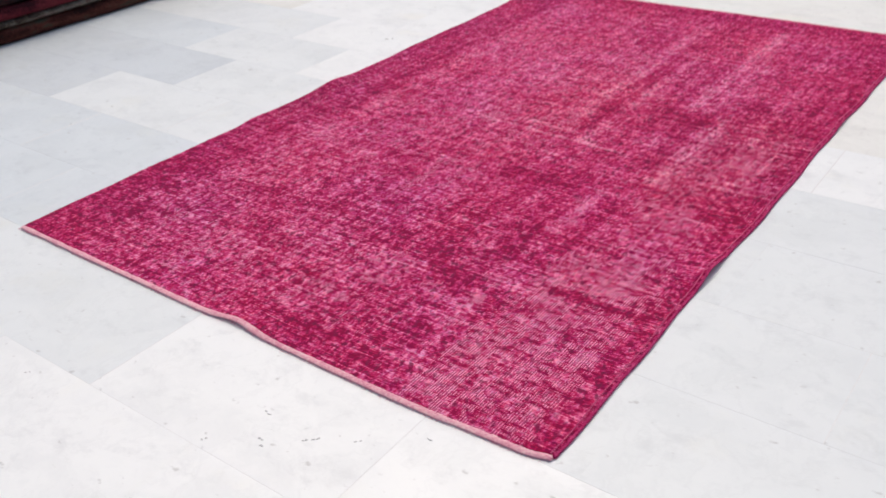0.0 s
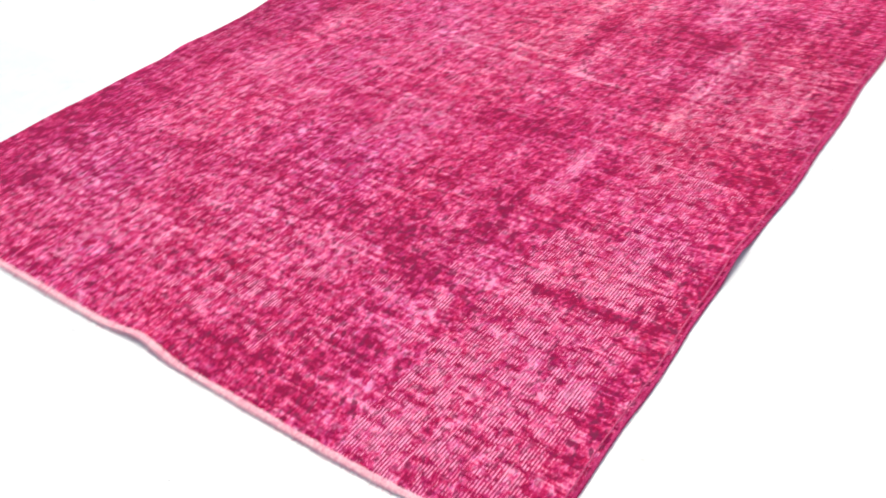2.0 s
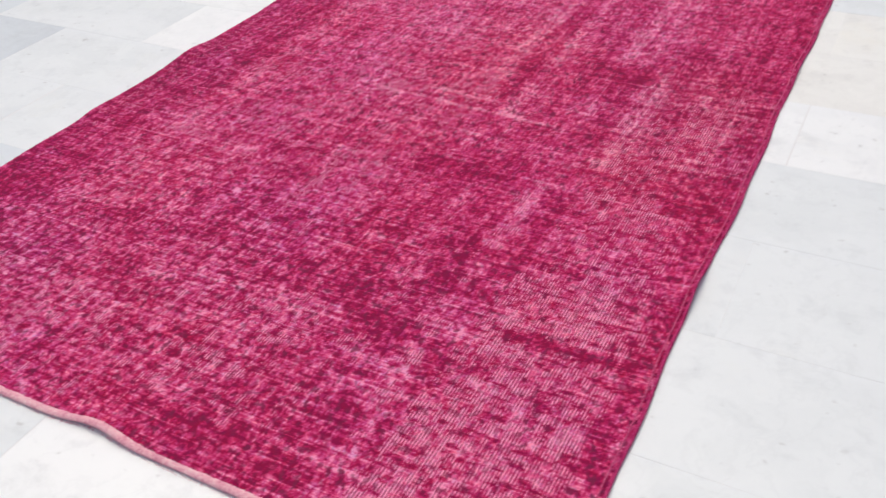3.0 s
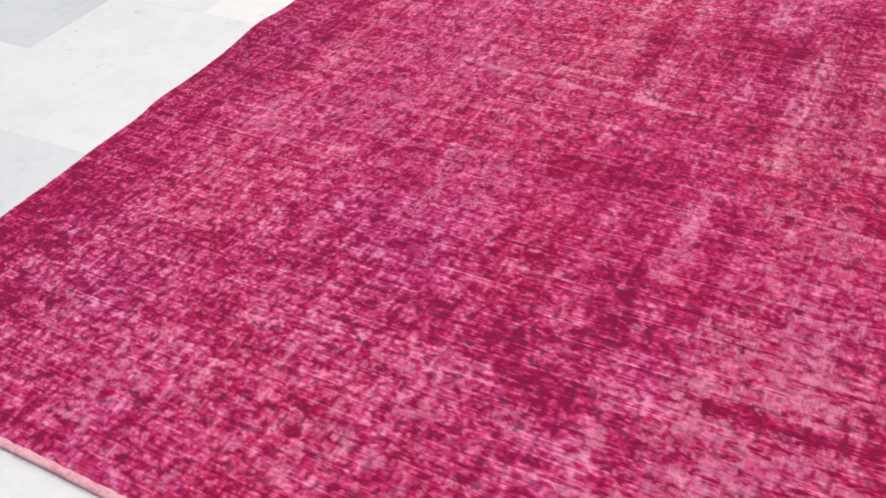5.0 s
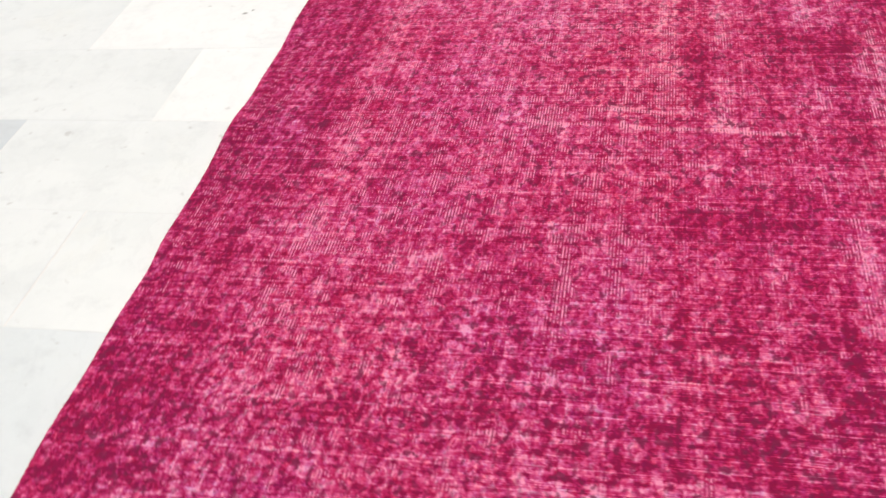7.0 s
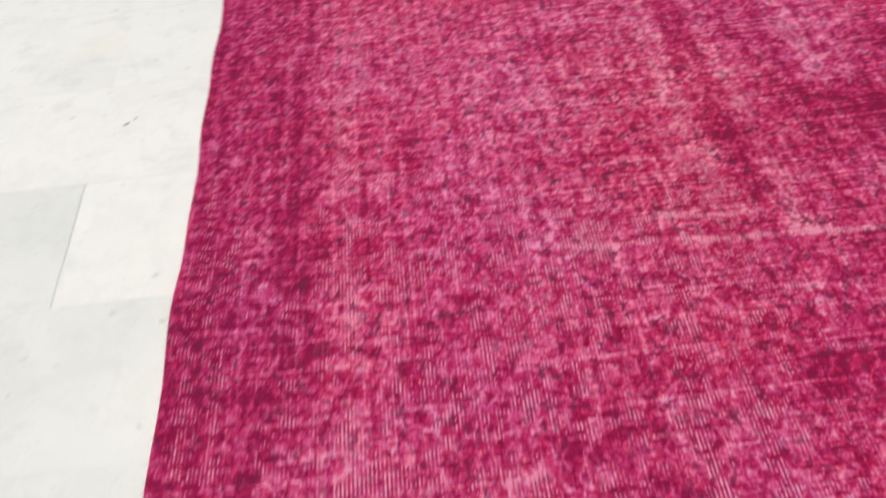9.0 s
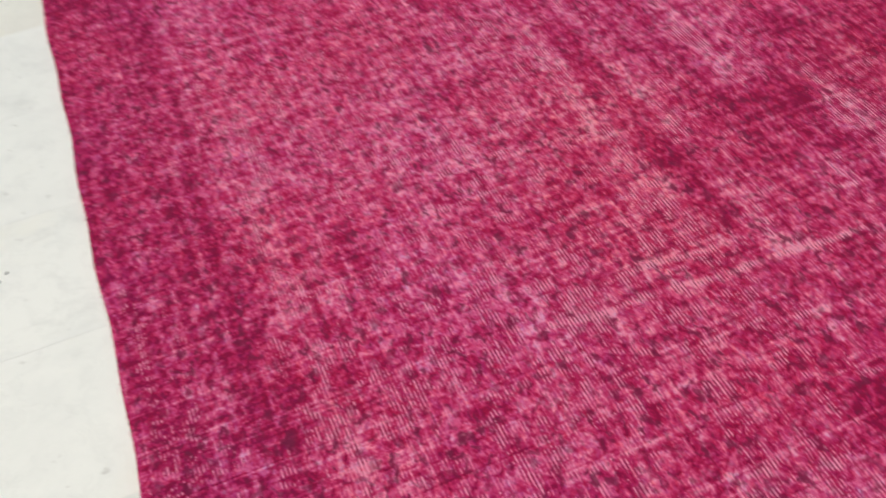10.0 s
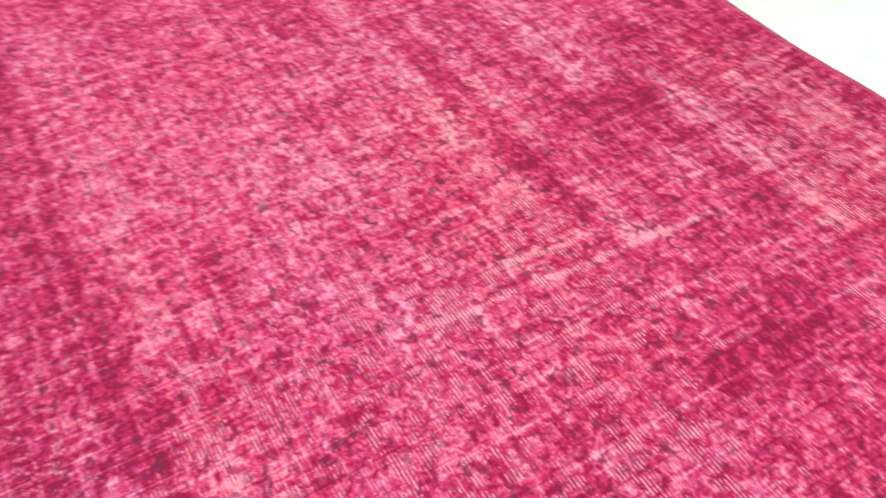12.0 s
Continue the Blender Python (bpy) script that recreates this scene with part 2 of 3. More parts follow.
    knots = s.math("MULTIPLY_ADD", s.math("SUBTRACT", loose, close), far, close)
    gathered = s.step(s.noise(s.scaled(15, 13, 1, s.shifted(p, (7.3, 1.9, 0.0))), 1, 3, 0.6), 0.40, 0.60, 0.50, 1.0)
    dark = s.math("MULTIPLY", s.math("MULTIPLY", s.step(knots, 0.51, 0.63, 0, 0.88), gathered), s.math("MULTIPLY_ADD", worn, -0.45, 1.0))
    colour = s.mix(dark, colour, (0.172, 0.017, 0.060))
    height = s.math("ADD", s.math("MULTIPLY", clumps, 0.8), s.math("MULTIPLY", tufts, 0.8))
    height = s.math("MULTIPLY_ADD", s.math("MULTIPLY", worn, wave), 0.12, height)
    height = s.math("MULTIPLY_ADD", streaks, 0.25, height)
    s.bump(height, 0.32, 0.005)
    return s.finish(colour)


def cord_material(name, deep, mid, pale, lines=160.0):
    s = Shader(name, 0.9)
    s.bsdf.inputs["Specular IOR Level"].default_value = 0.15
    fibre = s.noise(s.scaled(lines, lines, lines), 1, 3, 0.65)
    spots = s.noise(s.scaled(28, 28, 28), 1, 3, 0.6)
    v = s.math("ADD", s.math("MULTIPLY", fibre, 0.6), s.math("MULTIPLY", spots, 0.4))
    s.bump(fibre, 0.7, 0.003)
    return s.finish(s.ramp(v, [(0.34, deep), (0.5, mid), (0.66, pale)]))


def marble_material(name, ground, vein, rough):
    s = Shader(name, rough)
    info = s.tree.nodes.new("ShaderNodeObjectInfo")
    lift = s.tree.nodes.new("ShaderNodeCombineXYZ")
    s.put(lift.inputs[0], s.math("MULTIPLY", info.outputs["Random"], 37.0))
    s.put(lift.inputs[1], s.math("MULTIPLY", info.outputs["Random"], 91.0))
    p = s.shifted(s.place, lift.outputs[0])
    swirl = s.noise(p, 5.0, 4, 0.6, True)
    cloud = s.noise(s.shifted(s.scaled(2.2, 3.4, 1, p), swirl), 1.6, 6, 0.62)
    thread = s.noise(s.shifted(s.scaled(5, 3, 1, p), swirl), 1.3, 5, 0.6)
    thread = s.math("ABSOLUTE", s.math("SUBTRACT", thread, 0.5))
    grain = s.noise(p, 180.0, 3, 0.7)
    colour = s.mix(s.step(cloud, 0.40, 0.70, 0, 0.65), ground, vein)
    colour = s.mix(s.step(thread, 0.03, 0.0, 0, 0.10), colour, tuple(0.8 * c for c in vein))
    colour = s.mix(s.step(s.noise(s.shifted(p, (5.0, 1.0, 0.0)), 3.1, 4, 0.6), 0.55, 0.75, 0, 0.30), colour, tuple(a * b for a, b in zip(ground, (1.0, 0.96, 0.86))))
    # soft grey mottling
    mottle = s.noise(s.shifted(s.scaled(11, 14, 1, p), swirl), 1, 5, 0.68)
    colour = s.mix(s.step(mottle, 0.52, 0.72, 0, 0.40), colour, tuple(0.86 * c for c in vein))
    # pits and small dark marks
    pits = s.noise(s.scaled(30, 38, 1, p), 1, 2, 0.5)
    colour = s.mix(s.step(pits, 0.665, 0.78, 0, 0.42), colour, (0.36, 0.35, 0.33))
    colour = s.mix(s.step(grain, 0.60, 0.80, 0, 0.10), colour, (0.45, 0.45, 0.45))
    s.bump(s.math("ADD", s.math("MULTIPLY", grain, 0.2), cloud), 0.08, 0.004)
    colour = s.mix(1.0, colour, (0.985, 1.0, 0.985), "MULTIPLY")
    return s.finish(colour, s.step(cloud, 0.3, 0.7, rough - 0.06, rough + 0.10))


def grout_material():
    s = Shader("grout", 0.9)
    n = s.noise(s.place, 60.0, 4, 0.7)
    return s.finish(s.ramp(n, [(0.3, (0.74, 0.74, 0.72)), (0.7, (0.82, 0.82, 0.80))]))


def old_rug_material(name, colours, turns):
    """Dark wool with woven bands that run along the fold."""
    s = Shader(name, 0.95)
    s.bsdf.inputs["Specular IOR Level"].default_value = 0.1
    wobble = s.scaled(0.02, 0.03, 0.01, s.noise(s.place, 18.0, 2, 0.5, True))
    p = s.shifted(s.place, wobble)
    bands = s.noise(s.scaled(turns, 3.0, turns * 2, p), 1, 2, 0.5)
    motif = s.noise(s.scaled(11, 9, 14, p), 1, 3, 0.6)
    knots = s.noise(s.scaled(70, 90, 120, p), 1, 3, 0.65)
    v = s.math("ADD", s.math("MULTIPLY", bands, 0.40), s.math("MULTIPLY", knots, 0.25))
    v = s.math("MULTIPLY_ADD", motif, 0.35, v)
    s.bump(knots, 0.6, 0.004)
    return s.finish(s.ramp(v, [(0.40, colours[0]), (0.48, colours[1]), (0.54, colours[2]), (0.61, colours[3])]))


WOOL = rug_material()
SELVEDGE = cord_material("magenta_cord", (0.28, 0.009, 0.065), (0.47, 0.028, 0.13), (0.62, 0.09, 0.23))
BINDING = cord_material("pale_pink_binding", (0.66, 0.22, 0.30), (0.82, 0.42, 0.48), (0.87, 0.60, 0.60))
MARBLE_WHITE = marble_material("marble_white", (0.88, 0.883, 0.88), (0.79, 0.80, 0.805), 0.34)
MARBLE_PALE = marble_material("marble_pale", (0.775, 0.797, 0.803), (0.71, 0.738, 0.748), 0.36)
MARBLE_GREY = marble_material("marble_grey", (0.635, 0.675, 0.705), (0.575, 0.615, 0.645), 0.36)
MARBLE_WARM = marble_material("marble_warm", (0.85, 0.84, 0.805), (0.77, 0.76, 0.73), 0.38)
# cooler, darker marble: shade of the left side put into the tile colour
MARBLE_SHADED = marble_material("marble_shaded", (0.68, 0.722, 0.748), (0.62, 0.665, 0.695), 0.36)
GROUT = grout_material()


# ---- building ----
def part(name, bm, material, parent=None, label="", smooth=True):
    """Links a bmesh as one mesh object, under a parent if given."""
    data = bpy.data.meshes.new(name)
    bm.to_mesh(data)
    bm.free()
    data.materials.append(material)
    if smooth:
        data.polygons.foreach_set("use_smooth", [True] * len(data.polygons))
    ob = new(name, data)
    ob.parent = parent
    if label:
        ob["label"] = label
    return ob


def bell(value, centre, width):
    return np.exp(-(((value - centre) / width) ** 2))


def box(value, low, high, soft):
    return 0.25 * (1 + np.tanh((value - low) / (2 * soft))) * (1 + np.tanh((high - value) / (2 * soft)))


# ---- the rug's lie on the floor ----
def lift(x, y):
    """How far the rug stands off the floor: low ripples and a few raised spots at its edges."""
    x, y = np.asarray(x, float), np.asarray(y, float)
    z = 0.007 * bell(x, 0.905, 0.07) * np.exp(-np.abs(y) / 0.09)
    z = z + 0.016 * bell(y, 0.785, 0.065) * np.exp(-np.abs(WIDTH - x) / 0.11)
    z = z + 0.007 * bell(y, 0.90, 0.06) * np.exp(-np.abs(x) / 0.12)
    z = z + 0.011 * bell(y, 1.33, 0.08) * np.exp(-np.abs(x) / 0.12)
    z = z + 0.006 * bell(y, 1.86, 0.06) * np.exp(-np.abs(WIDTH - x) / 0.12)
    z = z + 0.0006 * (1 + np.sin(7.3 * y + 1.7 * np.sin(2.1 * x)) * np.cos(3.1 * x + 0.8))
    return z


def edge_near(x):
    return -0.004 + 0.004 * bell(x, 0.85, 0.28) + 0.010 * bell(x, 0.90, 0.07) + 0.006 * np.sin(5.1 * x + 0.4) * np.sin(1.9 * x) - 0.008 * bell(x, 1.35, 0.35) - 0.006 * bell(x, 0.35, 0.25) + 0.012 / (1 + np.exp(-(x - 1.55) / 0.05)) + 0.013 / (1 + np.exp(-(x - 1.725) / 0.012))


def edge_far(x):
    return LENGTH + 0.004 * np.sin(6.0 * x + 1.0)


def edge_left(y):
    return 0.002 * np.sin(9.0 * y) + 0.002 * np.sin(23.0 * y + 1.0)


def edge_right(y):
    return WIDTH + 0.003 * np.sin(6.3 * y + 0.3) - 0.004 * bell(y, 0.77, 0.08) + 0.002 * np.sin(19.0 * y)


def lay(u, v):
    """From the rug's own 0..1 measures to the place on the floor."""
    x = edge_left(v * LENGTH) * (1 - u) + edge_right(v * LENGTH) * u
    y = edge_near(u * WIDTH) * (1 - v) + edge_far(u * WIDTH) * v
    return x, y


def wear_map(x, y):
    """How far the pile is worn: the ghost of the old border and field."""
    w = np.zeros_like(x)

    def area(x0, x1, y0, y1, amount, soft=0.012):
        nonlocal w
        w = w + amount * box(x, x0, x1, soft) * box(y, y0, y1, soft)

    def spot(x0, y0, rx, ry, amount):
        nonlocal w
        w = w + amount * np.exp(-((((x - x0) / rx) ** 2 + ((y - y0) / ry) ** 2) ** 1.5)) * 0.75

    def line(x0, y0, x1, y1, half, amount):
        nonlocal w
        run = y0 + (y1 - y0) * (x - x0) / (x1 - x0) + 0.003 * np.sin(31 * x)
        whole = 0.65 + 0.35 * np.sin(47 * x + 60 * y0) * np.sin(19 * x)
        w = w + amount * whole * bell(y, run, half) * box(x, x0, x1, 0.008)

    area(-0.1, 0.245, -0.1, 3.0, -0.36, 0.012)      # dark outer border
    area(0.245, 0.33, 0.9, 3.0, 0.28, 0.012)        # pale guard stripe
    area(0.185, 0.205, 1.0, 3.0, -0.15, 0.006)
    area(0.09, 0.13, 0.6, 2.6, 0.22, 0.008)
    area(1.42, 1.68, 0.535, 0.72, 0.40)             # worn blocks of the other border
    area(1.40, 1.70, 0.03, 0.490, 0.42)
    area(1.46, 1.68, 0.74, 1.02, 0.20)
    area(1.45, 1.71, 0.504, 0.521, -1.4, 0.004)    # dark bar between them
    area(1.28, 1.36, 0.42, 0.438, -1.1, 0.005)
    area(1.35, 1.48, 0.386, 0.402, -1.1, 0.005)
    area(1.38, 1.415, 0.70, 1.02, -0.3, 0.012)
    area(1.29, 1.325, 0.50, 0.70, -0.2, 0.012)
    area(1.10, 1.29, 0.455, 0.500, -0.25, 0.010)
    area(0.92, 1.12, 0.36, 0.445, 0.45)
    area(0.97, 1.24, 0.99, 1.075, -0.60, 0.020)    # dark patch of the field
    # pale wefts that run across, slightly askew and broken
    line(0.64, 1.340, 1.26, 1.296, 0.0065, 2.2)
    line(0.82, 1.384, 1.05, 1.370, 0.0050, 1.5)
    line(1.22, 1.397, 1.42, 1.386, 0.0050, 1.5)
    line(1.03, 1.188, 1.16, 1.175, 0.0050, 1.3)
    line(0.96, 1.060, 1.13, 1.055, 0.0050, 1.3)
    area(0.60, 0.85, 1.10, 1.50, 0.15, 0.06)
    area(1.395, 1.450, 1.14, 1.72, 0.85, 0.010)     # pale bars along the warp
    area(1.265, 1.315, 1.70, 2.70, 0.88, 0.008)
    area(1.325, 1.385, 1.20, 1.70, -0.48, 0.012)
    area(1.465, 1.500, 1.10, 1.90, -0.30, 0.012)
    area(0.955, 1.005, 1.36, 2.65, 0.66, 0.008)
    area(1.015, 1.075, 1.40, 2.60, -0.32, 0.012)
    area(1.085, 1.125, 1.30, 2.30, 0.58, 0.006)
    area(1.48, 1.72, 1.20, 1.56, 0.18, 0.03)
    area(1.340, 1.380, 1.72, 2.30, 0.65, 0.008)
    area(1.44, 1.52, 1.80, 1.94, -0.6, 0.015)
    area(1.58, 1.68, 1.68, 1.80, -0.5, 0.015)
    area(1.23, 1.29, 0.19, 0.26, -0.7, 0.012)
    area(1.16, 1.24, 0.41, 0.47, -0.6, 0.012)
    area(1.21, 1.31, 1.54, 1.72, -0.50, 0.022)
    area(1.55, 1.75, 1.02, 1.16, -0.40, 0.015)
    area(1.55, 1.75, 1.60, 2.9, -0.15, 0.03)
    area(0.40, 0.80, 0.13, 0.33, 0.22, 0.04)
    area(0.50, 0.62, 0.02, 0.30, 0.25, 0.02)
    for y0 in (0.30, 0.62, 0.765, 0.86, 1.00, 1.09, 1.22, 1.26, 1.30, 1.38, 1.44, 1.52, 1.60, 1.68):
        area(1.55, 1.74, y0, y0 + 0.007, 0.90, 0.002)
    for y0, amount in ((0.62, 0.22), (0.83, -0.25), (1.16, 0.2), (1.52, -0.22), (1.83, 0.25), (2.10, -0.2), (2.38, 0.22)):
        area(0.30, 1.40, y0, y0 + 0.022, 0.5 * amount, 0.006)
    for x0, amount in ((0.42, -0.18), (0.56, 0.18), (0.74, -0.18), (0.86, 0.16), (1.17, 0.25), (1.22, -0.25), (1.55, 0.25), (1.63, -0.2)):
        area(x0, x0 + 0.022, 0.75, 2.7, 0.7 * amount, 0.006)
    area(0.90, 1.40, 0.00, 0.12, -0.35, 0.03)
    area(0.20, 0.55, 0.50, 0.95, 0.14, 0.06)
    area(0.795, 0.815, 0.60, 1.02, 0.55, 0.005)     # narrow bare strips
    area(1.300, 1.335, 0.10, 1.06, 0.60, 0.006)
    area(1.335, 1.36, 0.02, 0.40, 0.40, 0.006)
    area(1.205, 1.228, 0.48, 0.72, 0.55, 0.005)
    area(1.060, 1.078, 0.80, 1.25, 0.45, 0.005)
    area(1.000, 1.20, 0.50, 0.78, -0.18, 0.025)     # deep crimson left in the pile
    area(1.235, 1.30, 0.52, 0.80, -0.35, 0.012)
    area(1.340, 1.40, 0.56, 1.02, -0.25, 0.012)
    area(0.95, 1.40, 0.55, 1.12, -0.16, 0.06)
    area(0.55, 1.00, 0.60, 0.72, -0.25, 0.03)
    area(0.80, 1.35, 1.60, 1.70, -0.22, 0.03)
    area(0.35, 0.90, 1.60, 2.30, 0.18, 0.08)
    area(0.90, 1.70, 1.05, 2.75, -0.12, 0.08)
    area(0.40, 1.00, 1.05, 2.2, 0.12, 0.10)
    area(-0.1, 2.0, 2.70, 3.0, -0.35, 0.03)
    area(1.680, 1.76, -0.1, 3.0, -0.35, 0.008)
    # tufts of deep colour left standing, and pale worn places
    spot(0.49, 0.03, 0.077, 0.051, -0.20)
    spot(1.07, 0.04, 0.038, 0.030, -0.50)
    spot(1.26, 0.07, 0.051, 0.043, -0.35)
    spot(1.15, 0.07, 0.051, 0.043, -0.20)
    spot(0.65, 0.08, 0.048, 0.032, -0.30)
    spot(1.41, 0.08, 0.057, 0.053, 0.50)
    spot(0.95, 0.12, 0.053, 0.040, 0.38)
    spot(1.55, 0.17, 0.036, 0.029, -0.50)
    spot(1.65, 0.19, 0.038, 0.049, -0.35)
    spot(0.66, 0.19, 0.058, 0.039, 0.30)
    spot(1.31, 0.20, 0.056, 0.056, -0.50)
    spot(0.53, 0.22, 0.068, 0.049, -0.30)
    spot(1.01, 0.22, 0.069, 0.053, 0.30)
    spot(0.93, 0.22, 0.100, 0.052, 0.25)
    spot(1.41, 0.25, 0.047, 0.046, 0.30)
    spot(0.42, 0.27, 0.081, 0.057, 0.25)
    spot(0.22, 0.36, 0.073, 0.042, 0.20)
    spot(0.74, 0.36, 0.081, 0.054, 0.20)
    spot(0.94, 0.36, 0.045, 0.025, -0.35)
    spot(0.12, 0.39, 0.071, 0.034, -0.35)
    spot(1.15, 0.42, 0.049, 0.027, -0.40)
    spot(1.26, 0.43, 0.064, 0.047, -0.40)
    spot(0.46, 0.44, 0.080, 0.049, 0.25)
    spot(0.93, 0.45, 0.054, 0.045, -0.25)
    spot(0.09, 0.46, 0.098, 0.068, -0.25)
    spot(1.45, 0.48, 0.044, 0.041, 0.35)
    spot(0.53, 0.49, 0.060, 0.043, -0.30)
    spot(0.12, 0.53, 0.077, 0.042, -0.30)
    spot(1.32, 0.54, 0.028, 0.036, -0.30)
    spot(0.72, 0.56, 0.078, 0.063, -0.20)
    spot(0.40, 0.56, 0.062, 0.050, 0.25)
    spot(1.59, 0.57, 0.045, 0.039, 0.40)
    spot(0.96, 0.60, 0.051, 0.044, 0.28)
    spot(1.32, 0.60, 0.059, 0.068, -0.35)
    spot(1.43, 0.62, 0.060, 0.075, 0.30)
    spot(1.58, 0.62, 0.070, 0.078, 0.20)
    spot(0.78, 0.67, 0.068, 0.051, 0.20)
    spot(0.83, 0.69, 0.054, 0.037, -0.30)
    spot(0.49, 0.74, 0.076, 0.056, 0.25)
    spot(1.39, 0.75, 0.054, 0.056, -0.50)
    spot(1.32, 0.80, 0.047, 0.056, 0.30)
    spot(1.68, 0.81, 0.036, 0.044, -0.30)
    spot(1.39, 0.90, 0.046, 0.060, -0.35)
    spot(0.40, 0.94, 0.079, 0.066, 0.25)
    spot(1.32, 0.94, 0.039, 0.036, 0.30)
    spot(0.12, 0.95, 0.076, 0.049, -0.30)
    spot(1.70, 0.95, 0.050, 0.070, -0.40)
    spot(1.17, 0.98, 0.072, 0.051, -0.40)
    spot(0.83, 1.00, 0.073, 0.074, 0.20)
    spot(0.51, 1.00, 0.078, 0.049, 0.25)
    spot(1.02, 1.03, 0.053, 0.045, -0.35)
    spot(0.78, 1.04, 0.065, 0.038, -0.40)
    spot(0.10, 1.11, 0.078, 0.073, -0.25)
    spot(1.38, 1.12, 0.051, 0.042, -0.30)
    spot(1.73, 1.19, 0.037, 0.044, -0.30)
    spot(0.49, 1.23, 0.068, 0.036, -0.20)
    spot(1.02, 1.30, 0.051, 0.037, -0.30)
    spot(0.29, 1.34, 0.027, 0.046, 0.30)
    spot(0.69, 1.36, 0.083, 0.057, 0.30)
    spot(0.58, 1.38, 0.037, 0.026, -0.25)
    spot(0.86, 1.45, 0.037, 0.033, -0.30)
    spot(0.46, 1.50, 0.059, 0.049, 0.20)
    spot(0.96, 1.52, 0.060, 0.045, 0.30)
    spot(1.09, 1.56, 0.063, 0.046, -0.35)
    spot(0.72, 1.57, 0.042, 0.045, 0.25)
    spot(1.03, 1.60, 0.061, 0.055, -0.30)
    spot(0.34, 1.62, 0.061, 0.060, 0.20)
    spot(0.25, 1.63, 0.033, 0.070, -0.30)
    spot(1.32, 1.64, 0.070, 0.065, -0.30)
    spot(0.44, 1.65, 0.062, 0.063, -0.35)
    spot(1.40, 1.67, 0.069, 0.069, -0.40)
    spot(0.42, 1.72, 0.055, 0.053, -0.20)
    spot(0.96, 1.72, 0.052, 0.076, 0.28)
    spot(0.70, 1.78, 0.047, 0.069, 0.25)
    spot(0.37, 1.88, 0.089, 0.059, 0.30)
    spot(0.27, 1.96, 0.077, 0.079, 0.30)
    spot(0.80, 1.96, 0.074, 0.064, -0.38)
    spot(1.00, 2.00, 0.037, 0.080, 0.35)
    spot(0.05, 2.04, 0.047, 0.041, -0.35)
    spot(0.39, 2.12, 0.098, 0.089, 0.30)
    return w


rug = tagged(new("rug"), "overdyed magenta wool rug with worn pile, lying on marble", "rug")


def rug_field():
    nu, nv = 290, 800
    u, v = np.meshgrid(np.linspace(0, 1, nu + 1), np.linspace(0, 1, nv + 1))
    x, y = lay(u, v)
    generator = np.random.default_rng(4)
    wear = wear_map(x, y)
    rough = generator.normal(0, 1, x.shape)
    rough = (rough + np.roll(rough, 1, 1) + np.roll(rough, 1, 0)) / 3
    z = lift(x, y) + 0.0006 * rough - 0.0008 * np.clip(wear, -1, 1)
    rim = np.minimum.reduce([u * WIDTH, (1 - u) * WIDTH, v * LENGTH, (1 - v) * LENGTH])
    z = z - 0.0015 * np.exp(-rim / 0.006)
    top = np.stack([x, y, z], -1).reshape(-1, 3)
    low = top.copy()
    low[:, 2] -= 0.0062
    index = np.arange(x.size).reshape(x.shape)
    quads = np.stack([index[:-1, :-1], index[:-1, 1:], index[1:, 1:], index[1:, :-1]], -1).reshape(-1, 4)
    ring = np.concatenate([index[0, :-1], index[:-1, -1], index[-1, :0:-1], index[:0:-1, 0]])
    after = np.roll(ring, -1)
    under = x.size
    sides = np.stack([ring + under, after + under, after, ring], -1)
    data = bpy.data.meshes.new("pile_field")
    data.from_pydata(np.concatenate([top, low]).tolist(), [], np.concatenate([quads, quads[:, ::-1] + under, sides]).tolist())
    data.polygons.foreach_set("use_smooth", [True] * len(data.polygons))
    bare = 0.16 * box(x, 1.40, 1.72, 0.02) * box(y, -0.1, 0.74, 0.04) + 0.13 * box(x, 1.42, 1.74, 0.02) * box(y, 0.74, 1.75, 0.06)
    bare = bare + 0.20 * box(x, 0.015, 0.10, 0.008) * box(y, 0.70, 1.75, 0.10) + 0.08 * box(x, 0.10, 1.0, 0.03) * box(y, 0.80, 1.46, 0.03)
    bare = bare + 0.08 * box(x, 0.25, 1.4, 0.05) * box(y, 0.02, 0.50, 0.08) + 0.09 * box(x, 0.945, 1.02, 0.01) * box(y, 1.0, 1.75, 0.06)
    bare = bare + 0.18 * box(x, 0.785, 0.815, 0.005) * box(y, 0.55, 1.02, 0.04) + 0.07 * box(x, 1.18, 1.32, 0.01) * box(y, 0.42, 1.0, 0.05)
    values = data.attributes.new("bare", "FLOAT", "POINT")
    values.data.foreach_set("value", np.tile(bare.ravel(), 2).astype(np.float32))
    fade = box(x, 1.38, 1.76, 0.05) * box(y, 1.12, 1.80, 0.08) + 0.5 * box(x, 0.75, 1.4, 0.1) * box(y, 1.25, 2.3, 0.12)
    fade = fade - 0.9 * box(x, 0.08, 0.42, 0.06) * box(y, 0.12, 0.46, 0.06) - 0.4 * box(x, 0.3, 1.2, 0.12) * box(y, 0.3, 0.95, 0.12)
    fade = fade - 0.5 * box(x, -0.1, 0.25, 0.02) * box(y, 0.75, 3.0, 0.1)
    values = data.attributes.new("fade", "FLOAT", "POINT")
    values.data.foreach_set("value", np.tile(fade.ravel(), 2).astype(np.float32))
    values = data.attributes.new("wear", "FLOAT", "POINT")
    values.data.foreach_set("value", np.tile(wear.ravel(), 2).astype(np.float32))
    data.materials.append(WOOL)
    ob = new("pile_field", data)
    ob.parent = rug
    ob["label"] = "worn magenta pile with pale bare warps"
    return ob


